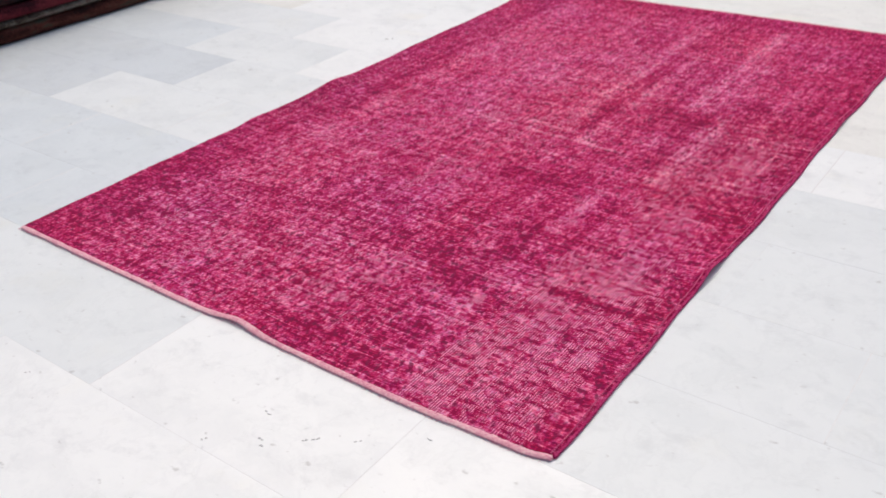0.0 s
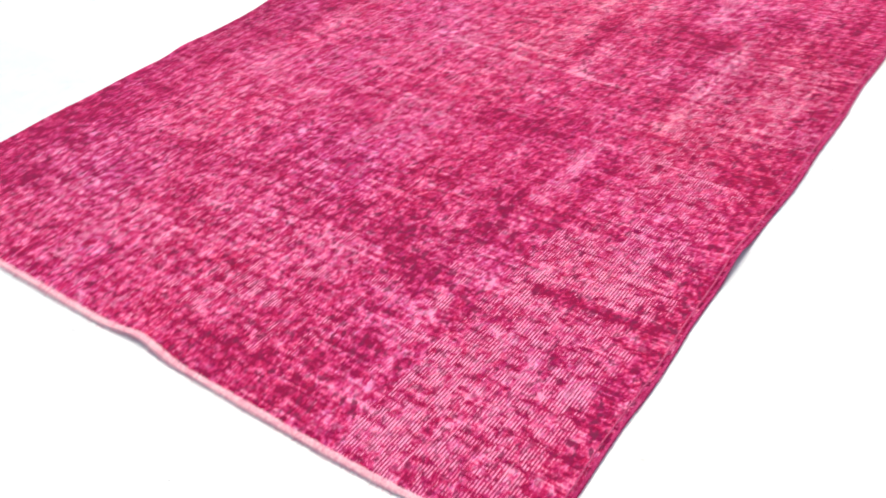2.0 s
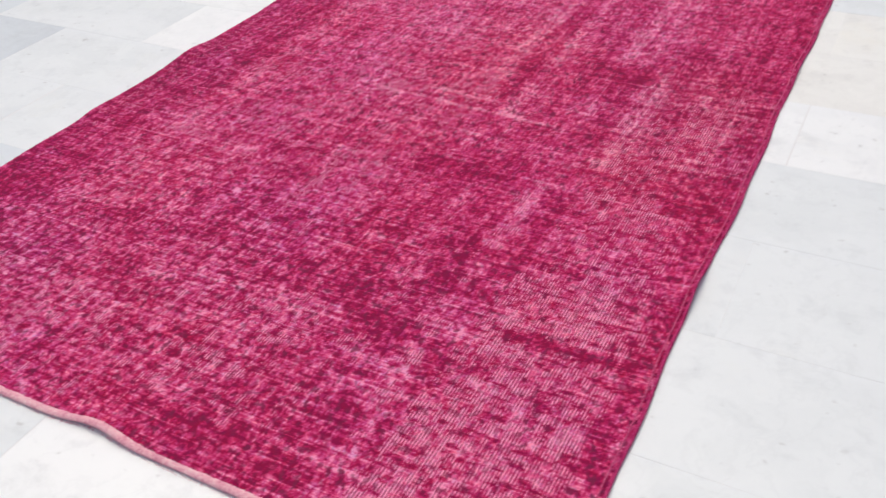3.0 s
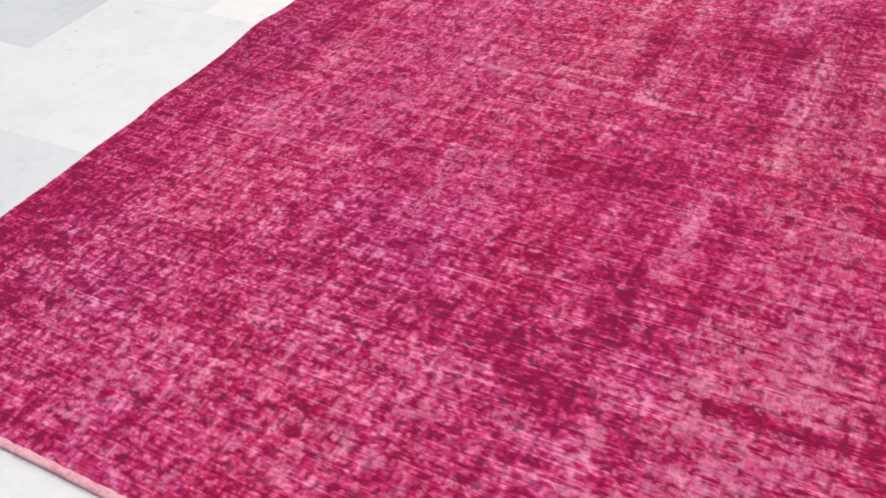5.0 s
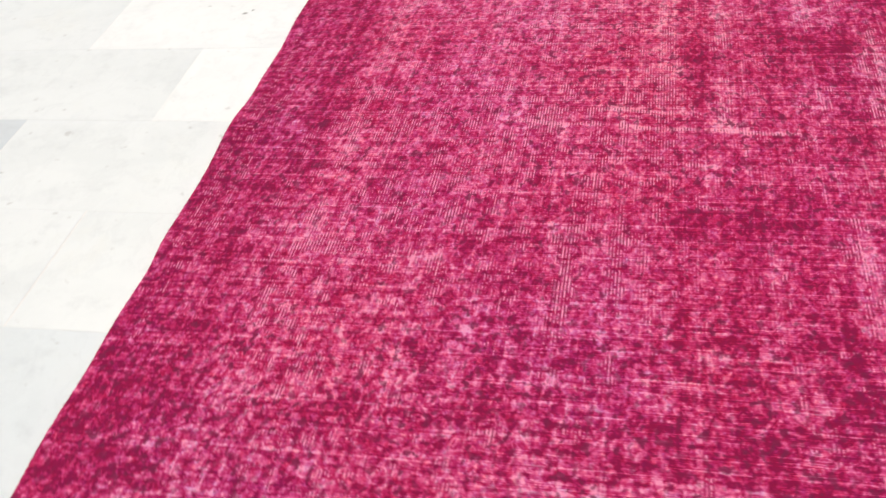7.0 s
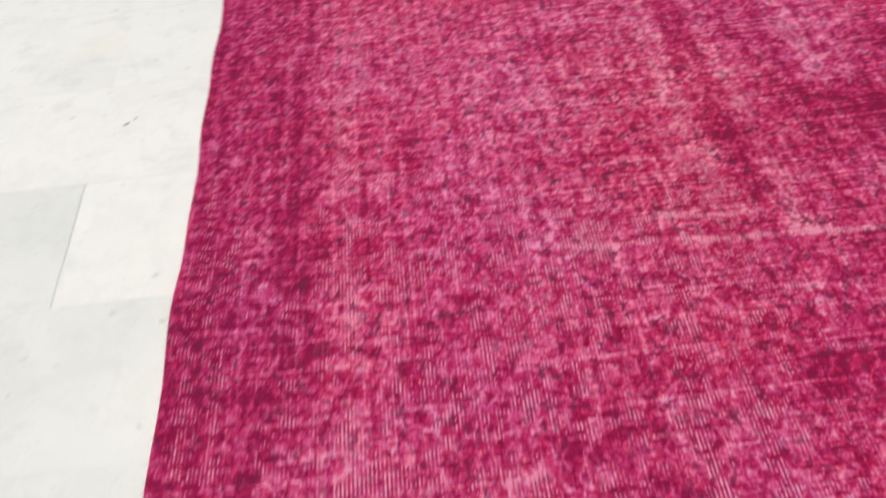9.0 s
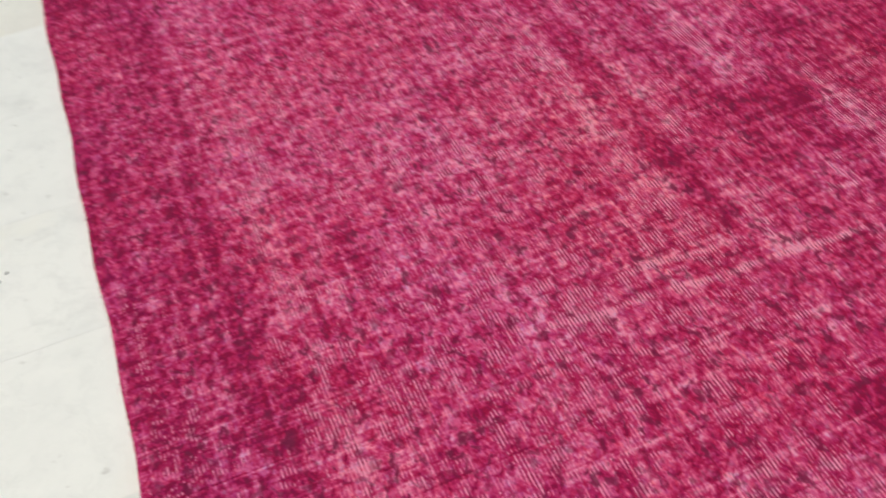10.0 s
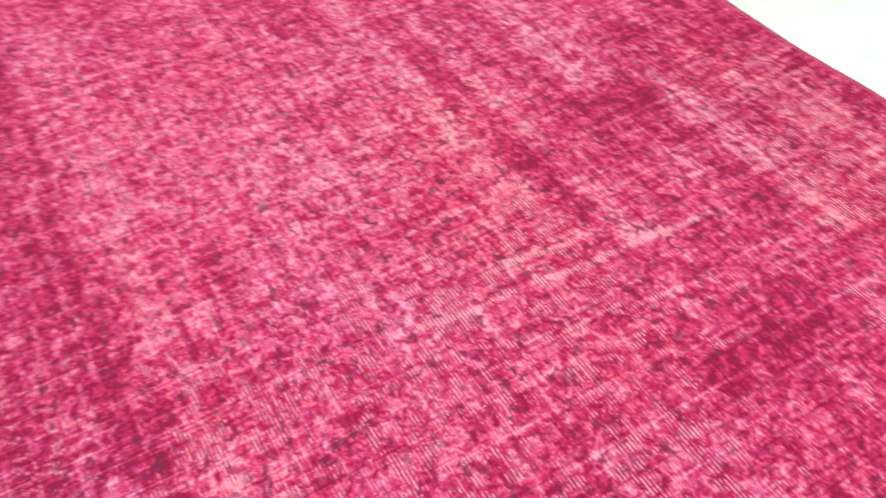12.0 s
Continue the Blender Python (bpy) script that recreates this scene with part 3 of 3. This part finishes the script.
def cord(name, path, wide, high, material, pitch, label):
    """A wrapped edge: an oval tube along a path, with the turns of its yarn."""
    bm = bmesh.new()
    around = 10
    points = [Vector(p) for p in path]
    rings, run = [], 0.0
    for n, p in enumerate(points):
        ahead = (points[min(n + 1, len(points) - 1)] - points[max(n - 1, 0)]).normalized()
        side = ahead.cross(Vector((0, 0, 1))).normalized()
        if n:
            run += (p - points[n - 1]).length
        swell = 1 + 0.05 * math.sin(2 * math.pi * run / pitch) + 0.06 * noise.noise(p * 50) + 0.18 * noise.noise(p * 12)
        if n in (0, len(points) - 1):
            swell *= 0.6
        ring = []
        for k in range(around):
            a = 2 * math.pi * k / around
            across = math.cos(a) if math.sin(a) > -0.01 else math.copysign(abs(math.cos(a)) ** 0.3, math.cos(a))
            ring.append(bm.verts.new(p + side * (wide / 2 * swell * across) + Vector((0, 0, high / 2 * swell * math.sin(a)))))
        rings.append(ring)
    for a, b in zip(rings, rings[1:]):
        for k in range(around):
            bm.faces.new((a[k], a[(k + 1) % around], b[(k + 1) % around], b[k]))
    bm.faces.new(rings[0])
    bm.faces.new(rings[-1][::-1])
    bmesh.ops.recalc_face_normals(bm, faces=bm.faces)
    return part(name, bm, material, rug, label)


def edge_path(steps, u=None, v=None, out=(0.0, 0.0), down=0.0035):
    path = []
    for n in range(steps + 1):
        s = n / steps
        x, y = lay(s if u is None else u, s if v is None else v)
        x, y = float(x) + out[0], float(y) + out[1]
        path.append((x, y, float(lift(x, y)) - down))
    return path


def pale_stitches():
    """Pale overcast stitches just inside the selvedge."""
    bm = bmesh.new()
    generator = random.Random(11)
    for edge, inward in ((1.0, -0.008),):
        y = 0.02
        while y < LENGTH - 0.02:
            x = float(lay(edge, y / LENGTH)[0]) + inward
            z = float(lift(x, y)) + 0.0006
            long, half = generator.uniform(0.005, 0.009), 0.0016
            tilt = generator.uniform(-0.001, 0.001)
            corners = [(x - half, y, z), (x + half, y, z), (x + half + tilt, y + long, z), (x - half + tilt, y + long, z)]
            base = [bm.verts.new(c) for c in corners]
            crest = [bm.verts.new((c[0] * 0.7 + x * 0.3, c[1], c[2] + 0.0012)) for c in corners]
            bm.faces.new(crest)
            for k in range(4):
                bm.faces.new((base[k], base[(k + 1) % 4], crest[(k + 1) % 4], crest[k]))
            y += long + generator.uniform(0.0002, 0.0012)
    ob = part("edge_stitching", bm, STITCH, rug, "pale pink stitches inside the cords")
    ob["kind"] = "stuff"


STITCH = cord_material("pink_stitch", (0.46, 0.03, 0.13), (0.58, 0.08, 0.20), (0.70, 0.19, 0.32))
rug_field()
cord("selvedge", edge_path(900, u=1.0, out=(0.0, 0), down=0.0042), 0.010, 0.0066, SELVEDGE, 0.007, "overcast magenta edge cord")
cord("selvedge", edge_path(900, u=0.0, out=(0.002, 0), down=0.0046), 0.0055, 0.0058, SELVEDGE, 0.007, "overcast magenta edge cord")
cord("end_binding", edge_path(640, v=0.0, out=(0, -0.002), down=0.0036), 0.018, 0.0072, BINDING, 0.009, "pale pink bound end")
cord("end_binding", edge_path(640, v=1.0, out=(0, 0.004)), 0.012, 0.0090, BINDING, 0.009, "pale pink bound end")
pale_stitches()


def edge_fuzz():
    """Short stray fibres that stand out from the worn edges."""
    bm = bmesh.new()
    generator = random.Random(23)
    for edge in range(2600):
        s = generator.random()
        side = generator.choice("nnlrr")
        if side == "n":
            x, y = lay(s, 0.0)
            x, y, out = float(x), float(y) - 0.014, (generator.uniform(-0.5, 0.5), -1.0)
        else:
            u = 0.0 if side == "l" else 1.0
            x, y = lay(u, s)
            x, y, out = float(x) + (0.004 if u else -0.001), float(y), (1.0 if u else -1.0, generator.uniform(-0.6, 0.6))
        z = float(lift(x, y)) - generator.uniform(0.001, 0.005)
        long, thick = generator.uniform(0.002, 0.0055), 0.00022
        bend = generator.uniform(-0.4, 0.4)
        across = Vector((-out[1], out[0], 0)).normalized()
        ahead = Vector((out[0], out[1], 0)).normalized()
        rings = []
        for k in range(3):
            g = k / 2
            c = Vector((x, y, max(z - 0.001 * g, FLOOR_Z + 0.0004))) + ahead * (long * g) + across * (long * bend * g * g)
            r = thick * (1 - 0.6 * g)
            rings.append([bm.verts.new(c + across * r), bm.verts.new(c - across * r), bm.verts.new(c + Vector((0, 0, 1.6 * r)))])
        for a, b in zip(rings, rings[1:]):
            for k in range(3):
                bm.faces.new((a[k], a[(k + 1) % 3], b[(k + 1) % 3], b[k]))
    ob = part("edge_fuzz", bm, STITCH, rug, "stray pink fibres along the edges")
    ob["kind"] = "stuff"


edge_fuzz()


# ---- the other rugs, folded on a pile ----
def folded_rug(z, thick, front, back, y0, y1, material, label, seed):
    """A rug folded once: two layers that turn over at the front in a round fold."""
    bm = bmesh.new()
    profile = []
    half = thick / 2
    for k in range(9):
        a = -math.pi / 2 + math.pi * k / 8
        profile.append((front - half + half * math.cos(a), half + half * math.sin(a)))
    profile += [(back, thick), (back, half + 0.004), (front - thick * 0.9, half), (back, half - 0.004), (back, 0.0)]
    rows = []
    steps = 60
    for n in range(steps + 1):
        y = y0 + (y1 - y0) * n / steps
        row = []
        for x, h in profile:
            dx = 0.010 * noise.noise(Vector((y * 2.3, h * 6, seed))) + 0.004 * noise.noise(Vector((y * 11, h * 20, seed)))
            dz = (0.004 * noise.noise(Vector((y * 3, x * 4, seed + 5)))) * (h / thick)
            row.append(bm.verts.new((x + dx, y, z + h + dz)))
        rows.append(row)
    count = len(profile)
    for a, b in zip(rows, rows[1:]):
        for k in range(count):
            bm.faces.new((a[k], a[(k + 1) % count], b[(k + 1) % count], b[k]))
    bm.faces.new(rows[0])
    bm.faces.new(rows[-1][::-1])
    bmesh.ops.recalc_face_normals(bm, faces=bm.faces)
    ob = part("folded_rug", bm, material)
    return tagged(ob, label, "rug", "pile of folded rugs")


z = FLOOR_Z + 0.001
PILE = [
    (0.062, -1.680, "dark_brown_wool", [(0.02, 0.008, 0.008), (0.06, 0.018, 0.014), (0.10, 0.032, 0.024), (0.05, 0.05, 0.035)], "folded brown-red wool rug at the bottom of a pile"),
    (0.030, -1.700, "grey_brown_wool", [(0.035, 0.02, 0.018), (0.09, 0.07, 0.055), (0.20, 0.17, 0.145), (0.10, 0.035, 0.035)], "folded grey-brown wool rug lying in a pile"),
    (0.055, -1.690, "dark_red_wool", [(0.03, 0.006, 0.010), (0.10, 0.014, 0.022), (0.14, 0.022, 0.030), (0.03, 0.018, 0.016)], "folded dark red wool rug lying in a pile"),
    (0.060, -1.710, "black_wool", [(0.008, 0.008, 0.009), (0.016, 0.014, 0.016), (0.05, 0.012, 0.015), (0.03, 0.03, 0.028)], "folded near-black wool rug on top of a pile"),
]
for n, (thick, front, name, colours, label) in enumerate(PILE):
    folded_rug(z, thick, front, -2.55, 0.15 + 0.03 * n, 2.95 - 0.04 * n, old_rug_material(name, colours, 16.0), label, n * 3.7)
    z += thick + 0.004


# ---- floor ----
def slab(name, x0, x1, y0, y1, z0, z1, material):
    bm = bmesh.new()
    bmesh.ops.create_cube(bm, size=1, matrix=Matrix.Translation(((x0 + x1) / 2, (y0 + y1) / 2, (z0 + z1) / 2)) @ Matrix.Diagonal((x1 - x0, y1 - y0, z1 - z0, 1)))
    return part(name, bm, material, smooth=False)


ground = tagged(slab("ground", -400, 400, -400, 400, -0.30, FLOOR_Z - 0.0004, GROUT), "pale mortar bed under a marble terrace floor", "floor", kind="structure")

TILE_LONG, TILE_WIDE, JOINT = 0.680, 0.3355, 0.0004


def tile_mesh(material):
    """A marble tile with a fine eased edge; its top lies at z = 0."""
    bm = bmesh.new()
    w, l, e, d = TILE_WIDE - JOINT, TILE_LONG - JOINT, 0.0004, 0.020
    rings = []
    for inset, zz in ((0.0, -d), (0.0, -e), (e, 0.0)):
        rings.append([bm.verts.new((sx * (l / 2 - inset), sy * (w / 2 - inset), zz)) for sx, sy in ((-1, -1), (1, -1), (1, 1), (-1, 1))])
    for a, b in zip(rings, rings[1:]):
        for k in range(4):
            bm.faces.new((a[k], a[(k + 1) % 4], b[(k + 1) % 4], b[k]))
    bm.faces.new(rings[-1])
    data = bpy.data.meshes.new("tile")
    bm.to_mesh(data)
    bm.free()
    data.materials.append(material)
    return data


TILES = {"w": tile_mesh(MARBLE_WHITE), "p": tile_mesh(MARBLE_PALE), "g": tile_mesh(MARBLE_GREY), "c": tile_mesh(MARBLE_WARM), "s": tile_mesh(MARBLE_SHADED)}
# tones of tiles by row and by place in the row, where they differ; near left ones also carry painted shade
TONES = {
    (3, -1): "g", (2, -1): "g", (3, 0): "p", (2, 0): "p", (4, -1): "s", (1, -1): "s", (0, 0): "s", (1, 0): "s", (4, 0): "p", (0, 1): "s", (3, -2): "g", (5, -2): "p", (4, -2): "s", (2, -2): "s",
    (-1, 1): "p", (-2, 1): "p", (0, -1): "s", (-1, 0): "p", (-2, 0): "p", (4, 4): "w", (3, 3): "p", (3, 4): "p", (2, 3): "p", (4, 3): "w", (5, 4): "p", (2, 4): "p", (1, 3): "p", (1, 4): "p",
    (0, 4): "p", (0, 3): "p", (5, 3): "c", (6, 4): "c", (6, 3): "c", (7, 3): "p", (7, 4): "w", (5, 0): "w", (5, -1): "p", (6, 0): "w", (6, -1): "c", (7, 0): "w", (7, -1): "w",
    (8, 0): "w", (8, -1): "w", (6, 1): "w", (5, 1): "c",
}
floor_things = random.Random(7)
for row in range(-5, 12):
    for place in range(-4, 6):
        # rows start at y = 0.335 * row - 0.005; every other row is shifted by half a tile
        x = -0.225 + TILE_LONG * (place - 0.5) + (0.0 if row % 2 == 0 else -TILE_LONG / 2 + TILE_LONG)
        y = -0.003 + TILE_WIDE * (row + 0.5)
        tone = TONES.get((row, place), floor_things.choice("wwwppcg"))
        # no bright tiles near left: the weaker light there is set by tone
        if tone in "wc" and row < 5 and place < 0:
            tone = "p"
        if row < 0 and place > 1:
            tone = "w" if place < 4 else "p"
        elif row > 7 and place > 0:
            tone = "c"
        tile = new("tile", TILES[tone])
        tile.parent = ground
        tile.location = (x + floor_things.uniform(-0.003, 0.003), y, FLOOR_Z)
        tile.rotation_euler = (0, 0, floor_things.choice((0, math.pi)))


# ---- small dirt on the marble ----
def dirt_flake(x, y, long, wide, turn, seed, material, label):
    bm = bmesh.new()
    top, low = [], []
    for k in range(12):
        a = 2 * math.pi * k / 12
        r = 1 + 0.35 * noise.noise(Vector((math.cos(a) * 1.7, math.sin(a) * 1.7, seed)))
        u, v = long / 2 * r * math.cos(a), wide / 2 * r * math.sin(a)
        px, py = u * math.cos(turn) - v * math.sin(turn), u * math.sin(turn) + v * math.cos(turn)
        low.append(bm.verts.new((px, py, 0.0)))
        top.append(bm.verts.new((px * 0.75, py * 0.75, 0.0012 + 0.0006 * noise.noise(Vector((px * 90, py * 90, seed))))))
    bm.faces.new(top)
    bm.faces.new(low[::-1])
    for k in range(12):
        bm.faces.new((low[k], low[(k + 1) % 12], top[(k + 1) % 12], top[k]))
    ob = part("dirt_flake", bm, material)
    ob.location = (x, y, FLOOR_Z)
    return tagged(ob, label, "dirt", "flakes on the marble")


def dirt_material():
    s = Shader("grey_dirt", 0.9)
    n = s.noise(s.place, 300.0, 3, 0.6)
    return s.finish(s.ramp(n, [(0.35, (0.30, 0.30, 0.28)), (0.65, (0.52, 0.51, 0.48))]))


def smudge_material():
    s = Shader("grey_smudge", 0.7)
    n = s.noise(s.place, 220.0, 3, 0.6)
    return s.finish(s.ramp(n, [(0.35, (0.54, 0.54, 0.54)), (0.65, (0.74, 0.74, 0.73))]))


DIRT = dirt_material()
SMUDGE = smudge_material()
dirt_flake(-0.172, 1.862, 0.016, 0.008, 0.5, 1.3, DIRT, "small grey flake of dirt lying on white marble")
dirt_flake(-0.155, 1.879, 0.009, 0.004, 0.9, 4.8, DIRT, "small grey flake of dirt lying on white marble")
# faint grains trodden onto the near tiles
grains = random.Random(31)
for gx, gy in ((1.150, -0.315), (1.236, -0.252), (1.258, -0.262), (1.312, -0.206), (1.333, -0.192), (1.193, -0.192), (0.640, -0.390), (1.412, -0.150), (1.520, -0.066)):
    for bit in range(2):
        dirt_flake(gx + grains.uniform(-0.009, 0.009), gy + grains.uniform(-0.006, 0.006), grains.uniform(0.005, 0.010), grains.uniform(0.0025, 0.0045), grains.uniform(-0.2, 1.2), grains.uniform(0, 9), SMUDGE, "tiny pale grey grain of dirt lying on white marble")
